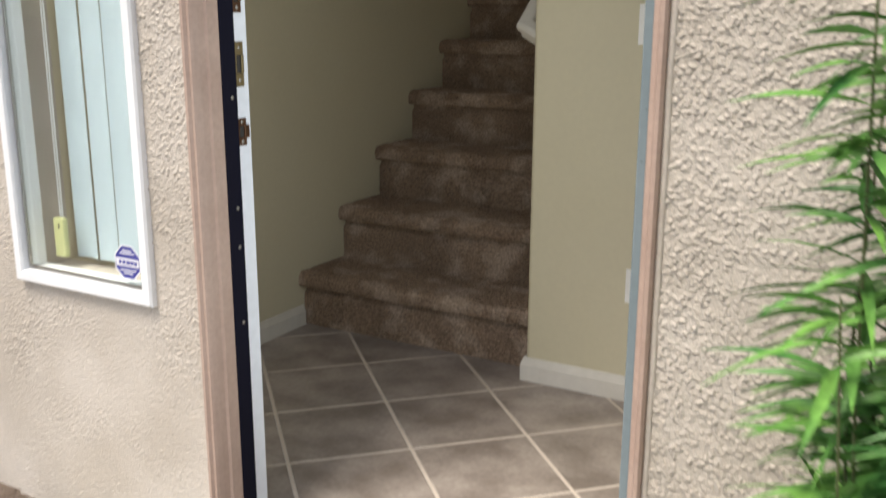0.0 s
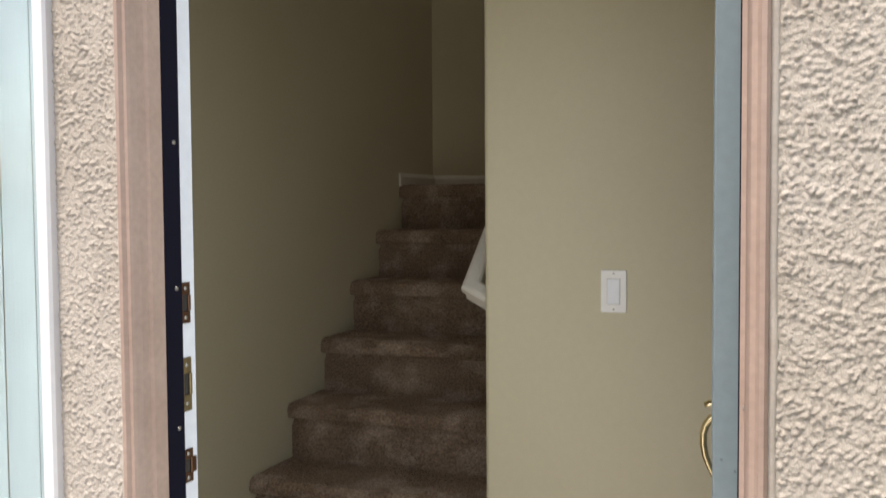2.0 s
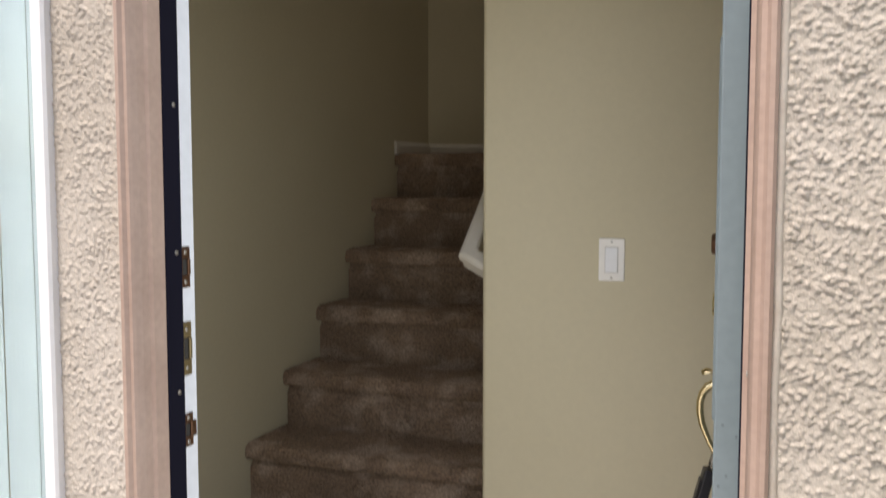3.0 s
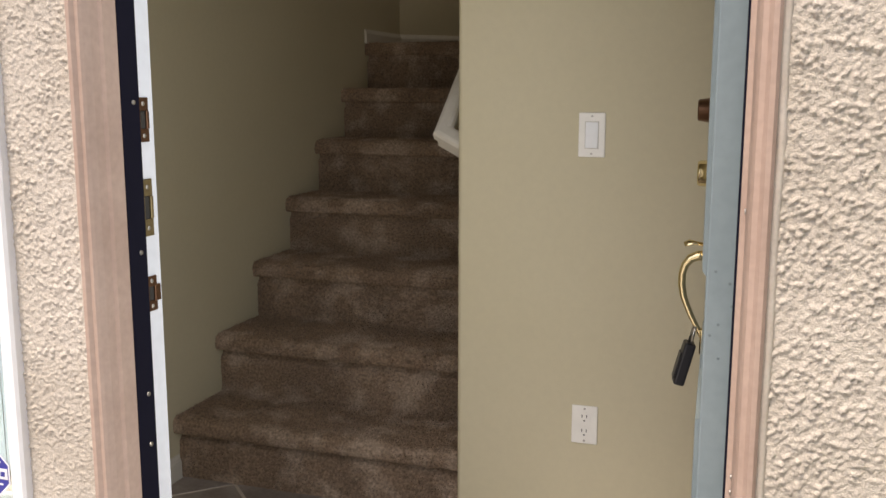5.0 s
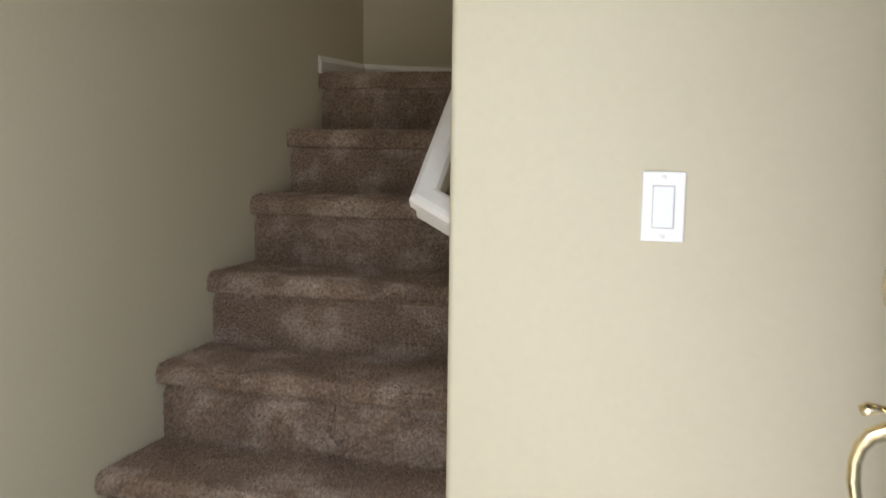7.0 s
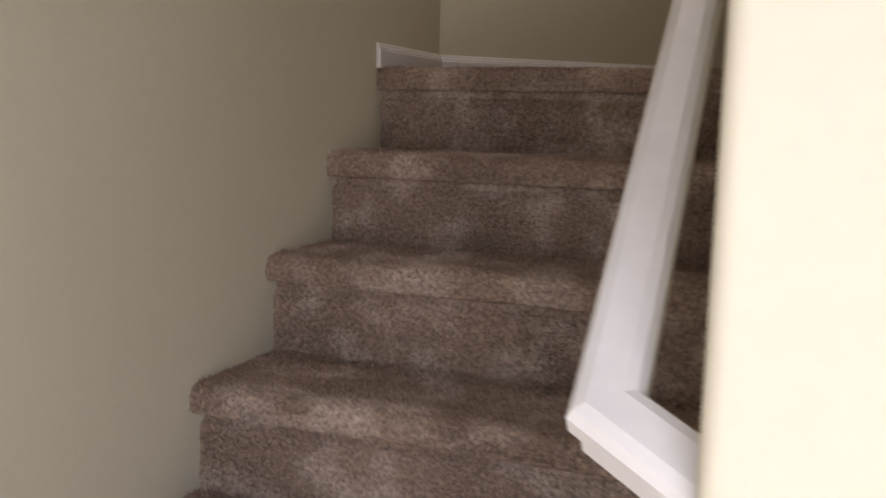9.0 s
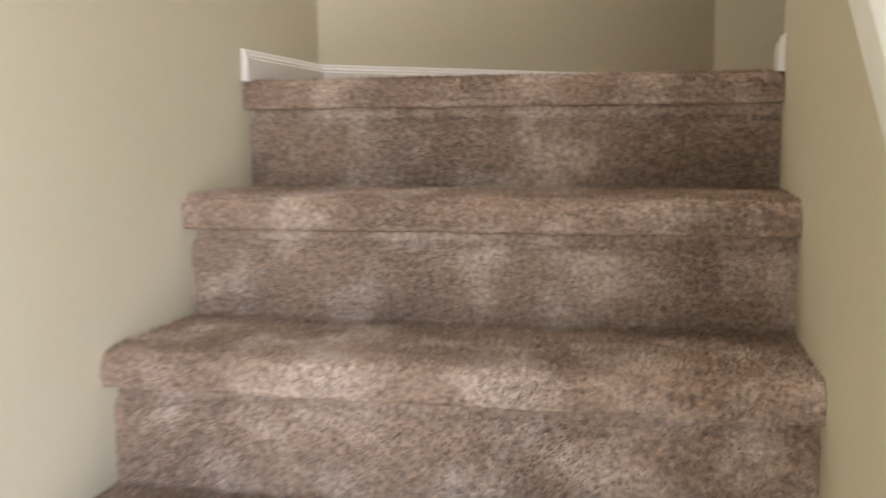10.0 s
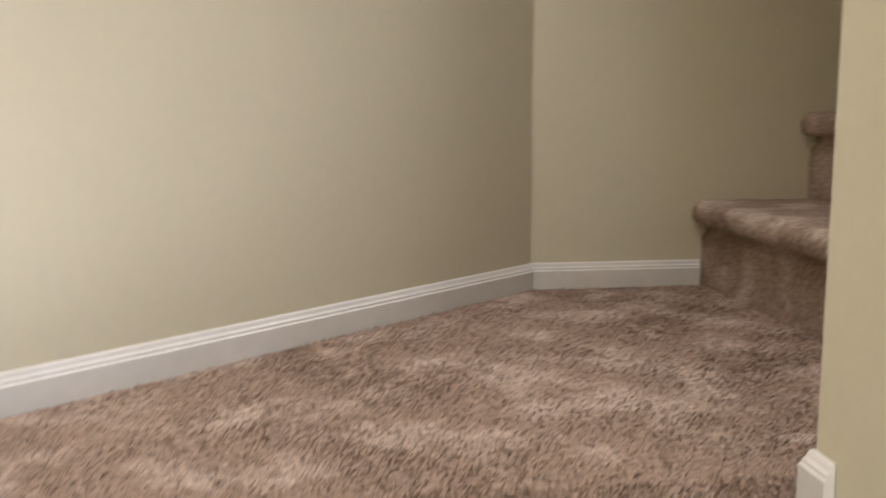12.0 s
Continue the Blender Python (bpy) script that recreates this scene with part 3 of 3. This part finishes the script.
for s in (-1, 1):
    sock = part("socket_face", turned([(0, 0.0165), (0.0015, 0.0162), (0.0018, 0)], (0, -0.006, s * 0.0195), (0, -1, 0), 20), PLATE, out)
    for x in (-0.006, 0.006):
        part("slot", box(x - 0.0011, x + 0.0011, -0.0082, -0.0076, s * 0.0195 + 0.0005, s * 0.0195 + 0.0085), SLOT, sock)
    part("slot", turned([(0.0016, 0.0024), (0.0024, 0.0022)], (0, -0.006, s * 0.0195 - 0.0075), (0, -1, 0), 10), SLOT, sock)


# ---- window beside the door ----
def side_window():
    win = thing("window_1", "tall narrow white vinyl window beside the front door", "window", kind="structure")
    x0, x1, z0, z1 = 0.203, 0.646, 0.533, 2.08
    frame_profile = [(u * 0.78, v) for u, v in [(0, 0.012), (0, -0.012), (0.005, -0.017), (0.030, -0.017), (0.034, -0.012), (0.037, 0.010), (0.042, 0.024), (0.042, 0.05), (0.019, 0.05), (0.019, 0.012)]]
    corners = [((x0, z0), (1, 1)), ((x1, z0), (-1, 1)), ((x1, z1), (-1, -1)), ((x0, z1), (1, -1))]
    for (a, da), (b, db), nm in ((corners[3], corners[0], "side"), (corners[0], corners[1], "sill"), (corners[1], corners[2], "side"), (corners[2], corners[3], "top")):
        at = [((c[0], FRONT, c[1]), (d[0], 0, d[1]), (0, 1, 0)) for c, d in ((a, da), (b, db))]
        part("window_" + nm, sweep(frame_profile, at), VINYL, win)
    pane = part("pane", box(x0 + 0.03, x1 - 0.03, FRONT + 0.006, FRONT + 0.010, z0 + 0.03, z1 - 0.03), GLASS, win, "clear glass pane")
    pane.visible_shadow = False
    part("glazing_bead", sweep([(0, 0), (0.006, 0), (0.006, 0.006), (0, 0.006)], [((x, FRONT - 0.001, z), (sx, 0, sz), (0, 1, 0)) for x, z, sx, sz in
         ((x0 + 0.0325, z0 + 0.0325, 1, 1), (x1 - 0.0325, z0 + 0.0325, -1, 1), (x1 - 0.0325, z1 - 0.0325, -1, -1), (x0 + 0.0325, z1 - 0.0325, 1, -1), (x0 + 0.0325, z0 + 0.0325, 1, 1))], caps=False), STEEL, win, "grey glazing bead")
    return win


side_window()

blind = thing("vertical_blind", "pale grey vertical blind half drawn behind the window", "blind")
part("headrail", box(0.23, 0.62, 2.045, 2.085, 2.02, 2.048, 0.004), VINYL, blind)
for i, (x, turn) in enumerate(((0.318, 1), (0.393, -2), (0.465, 3), (0.536, -1), (0.608, 2))):
    a = radians(turn)
    bow = [(-0.034 + 0.068 * k / 8, 0.007 * (1 - (k / 4 - 1) ** 2)) for k in range(9)]
    bm = sweep(bow + [(u, v + 0.0014) for u, v in bow[::-1]], [((x, 2.062, z), (math.cos(a), math.sin(a), 0), (-math.sin(a), math.cos(a), 0)) for z in (0.575, 2.02)])
    part("slat", bm, SLAT, blind)
for x in (0.262, 0.270):
    part("cord", tube([(x, 2.04, 2.02), (x + 0.002, 2.04, 1.2), (x - 0.001, 2.04, 0.62)], 0.0016, 6), VINYL, blind, "thin blind cord")
latch = thing("window_latch", "faded yellow plastic cord weight behind the window glass", "cord weight", (0.281, 2.022, 0.583))
part("body", box(-0.017, 0.017, -0.008, 0.008, 0, 0.095, 0.004, 2), YELLOW, latch)
part("slot", box(0.002, 0.006, -0.0088, -0.0078, 0.07, 0.082), SLOT, latch)

sticker = thing("window_sticker", "blue octagonal alarm sticker with a white band on the window", "sticker", (0.560, FRONT + 0.0055, 0.618))
octagon = [(0.042 * math.cos(radians(22.5 + 45 * k)), 0.042 * math.sin(radians(22.5 + 45 * k))) for k in range(8)]
part("sheet", sweep(octagon, [((0, 0, 0), (1, 0, 0), (0, 0, 1)), ((0, -0.0004, 0), (1, 0, 0), (0, 0, 1))]), BLUE, sticker)
part("rim", sweep([(0.93, 0), (1.0, 0), (1.0, 0.0006), (0.93, 0.0006)], [((0, -0.0004, 0), (x, 0, z), (0, -1, 0)) for x, z in octagon + octagon[:1]], caps=False), STICKER_WHITE, sticker)
part("band", box(-0.034, 0.034, -0.0012, -0.0005, -0.009, 0.009), STICKER_WHITE, sticker, "white band")
for k, (x, w) in enumerate(((-0.026, 0.008), (-0.015, 0.009), (-0.003, 0.011), (0.010, 0.009), (0.021, 0.008))):
    part("lettering_bar", box(x, x + w, -0.0017, -0.0012, -0.004, 0.004), BLUE, sticker)
for z, w in ((0.020, 0.022), (0.026, 0.014), (-0.018, 0.024), (-0.025, 0.014)):
    part("lettering_bar", box(-w, w, -0.0011, -0.0005, z - 0.0015, z + 0.0015), STICKER_WHITE, sticker)


# ---- shrub beside the door ----
def shrub():
    plant = thing("shrub", "bushy green shrub with long narrow pointed leaves beside the stucco wall", "shrub", (2.215, 1.68, GROUND))
    rnd = random.Random(4)
    leaves, old = bmesh.new(), bmesh.new()

    def leaf(bm, at, way, length, width):
        way = way.normalized()
        side = way.cross(Vector((0, 0, 1)))
        side = (side.normalized() if side.length > 0.1 else Vector((1, 0, 0)))
        side.rotate(Matrix.Rotation(rnd.uniform(-0.9, 0.9), 3, way))
        up = side.cross(way)
        rows = []
        for t, w in ((0, 0.15), (0.12, 0.6), (0.35, 1.0), (0.6, 0.8), (0.82, 0.42), (1.0, 0.02)):
            mid = at + way * (length * t) + Vector((0, 0, -0.28 * length * t * t))
            rows.append([bm.verts.new(mid - side * (width * w) + up * (width * w * 0.35)), bm.verts.new(mid), bm.verts.new(mid + side * (width * w) + up * (width * w * 0.35))])
        for a, b in zip(rows, rows[1:]):
            for i in (0, 1):
                bm.faces.new((a[i], a[i + 1], b[i + 1], b[i]))

    for s in range(190):
        foot = Vector((-0.10 + 0.42 * rnd.random() ** 1.1, rnd.uniform(-0.24, 0.14), 0))
        top = foot + Vector((rnd.uniform(-0.13, 0.12), rnd.uniform(-0.12, 0.08), rnd.uniform(0.45, 1.7)))
        mid = foot.lerp(top, 0.55) + Vector((rnd.uniform(-0.04, 0.04), rnd.uniform(-0.04, 0.04), 0.03))
        part("stem", tube([foot, mid, top], [0.0026, 0.0021, 0.0012], 6), STEM, plant)
        for k in range(96):
            t = rnd.uniform(0.03, 1.0)
            at = foot.lerp(mid, t / 0.55) if t < 0.55 else mid.lerp(top, (t - 0.55) / 0.45)
            a = rnd.uniform(0, 2 * math.pi)
            way = Vector((math.cos(a) - 0.45, math.sin(a) * 0.8 - 0.3, rnd.uniform(-0.2, 0.5)))
            if at.y + 1.68 + way.normalized().y * 0.2 > 1.93:
                way.y = -abs(way.y) * 0.5
            leaf(old if rnd.random() < 0.004 else leaves, at, way, rnd.uniform(0.07, 0.145), rnd.uniform(0.0042, 0.0078))
    tagged(part("foliage", leaves, LEAF, plant, smooth=True), kind="stuff")
    tagged(part("yellow_foliage", old, LEAF_OLD, plant, "a few yellowed leaves", True), kind="stuff")
    return plant


shrub()


# ---- floor tiles, laid diagonally ----
def clipped(poly, x0, x1, y0, y1):
    for axis, bound, sign in ((0, x0, 1), (0, x1, -1), (1, y0, 1), (1, y1, -1)):
        out_poly = []
        for p, q in zip(poly, poly[1:] + poly[:1]):
            a, b = sign * (p[axis] - bound), sign * (q[axis] - bound)
            if a >= 0:
                out_poly.append(p)
            if a * b < 0:
                f = a / (a - b)
                out_poly.append((p[0] + f * (q[0] - p[0]), p[1] + f * (q[1] - p[1])))
        poly = out_poly
        if len(poly) < 3:
            return []
    return poly


PITCH = 0.333
d = PITCH / math.sqrt(2)
for i in range(-9, 10):
    for j in range(-9, 10):
        cx, cy = 0.671 + d * (i + j), 2.815 + d * (j - i) + d
        h = (PITCH - 0.010) / math.sqrt(2)
        poly = clipped([(cx - h, cy), (cx, cy - h), (cx + h, cy), (cx, cy + h)], 0.014, 1.858, 2.0, 3.345)
        if len(poly) < 3:
            continue
        mx, my = sum(p[0] for p in poly) / len(poly), sum(p[1] for p in poly) / len(poly)
        inner = [(mx + (p[0] - mx) * 0.985, my + (p[1] - my) * 0.985) for p in poly]
        bm = bmesh.new()
        rings = [[bm.verts.new((*p, z)) for p in ps] for ps, z in ((poly, -0.006), (poly, -0.0015), (inner, 0.0))]
        for a, b in zip(rings, rings[1:]):
            for k in range(len(poly)):
                bm.faces.new((a[k], a[(k + 1) % len(poly)], b[(k + 1) % len(poly)], b[k]))
        bm.faces.new(rings[-1])
        part("tile", bm, TILE, floor)
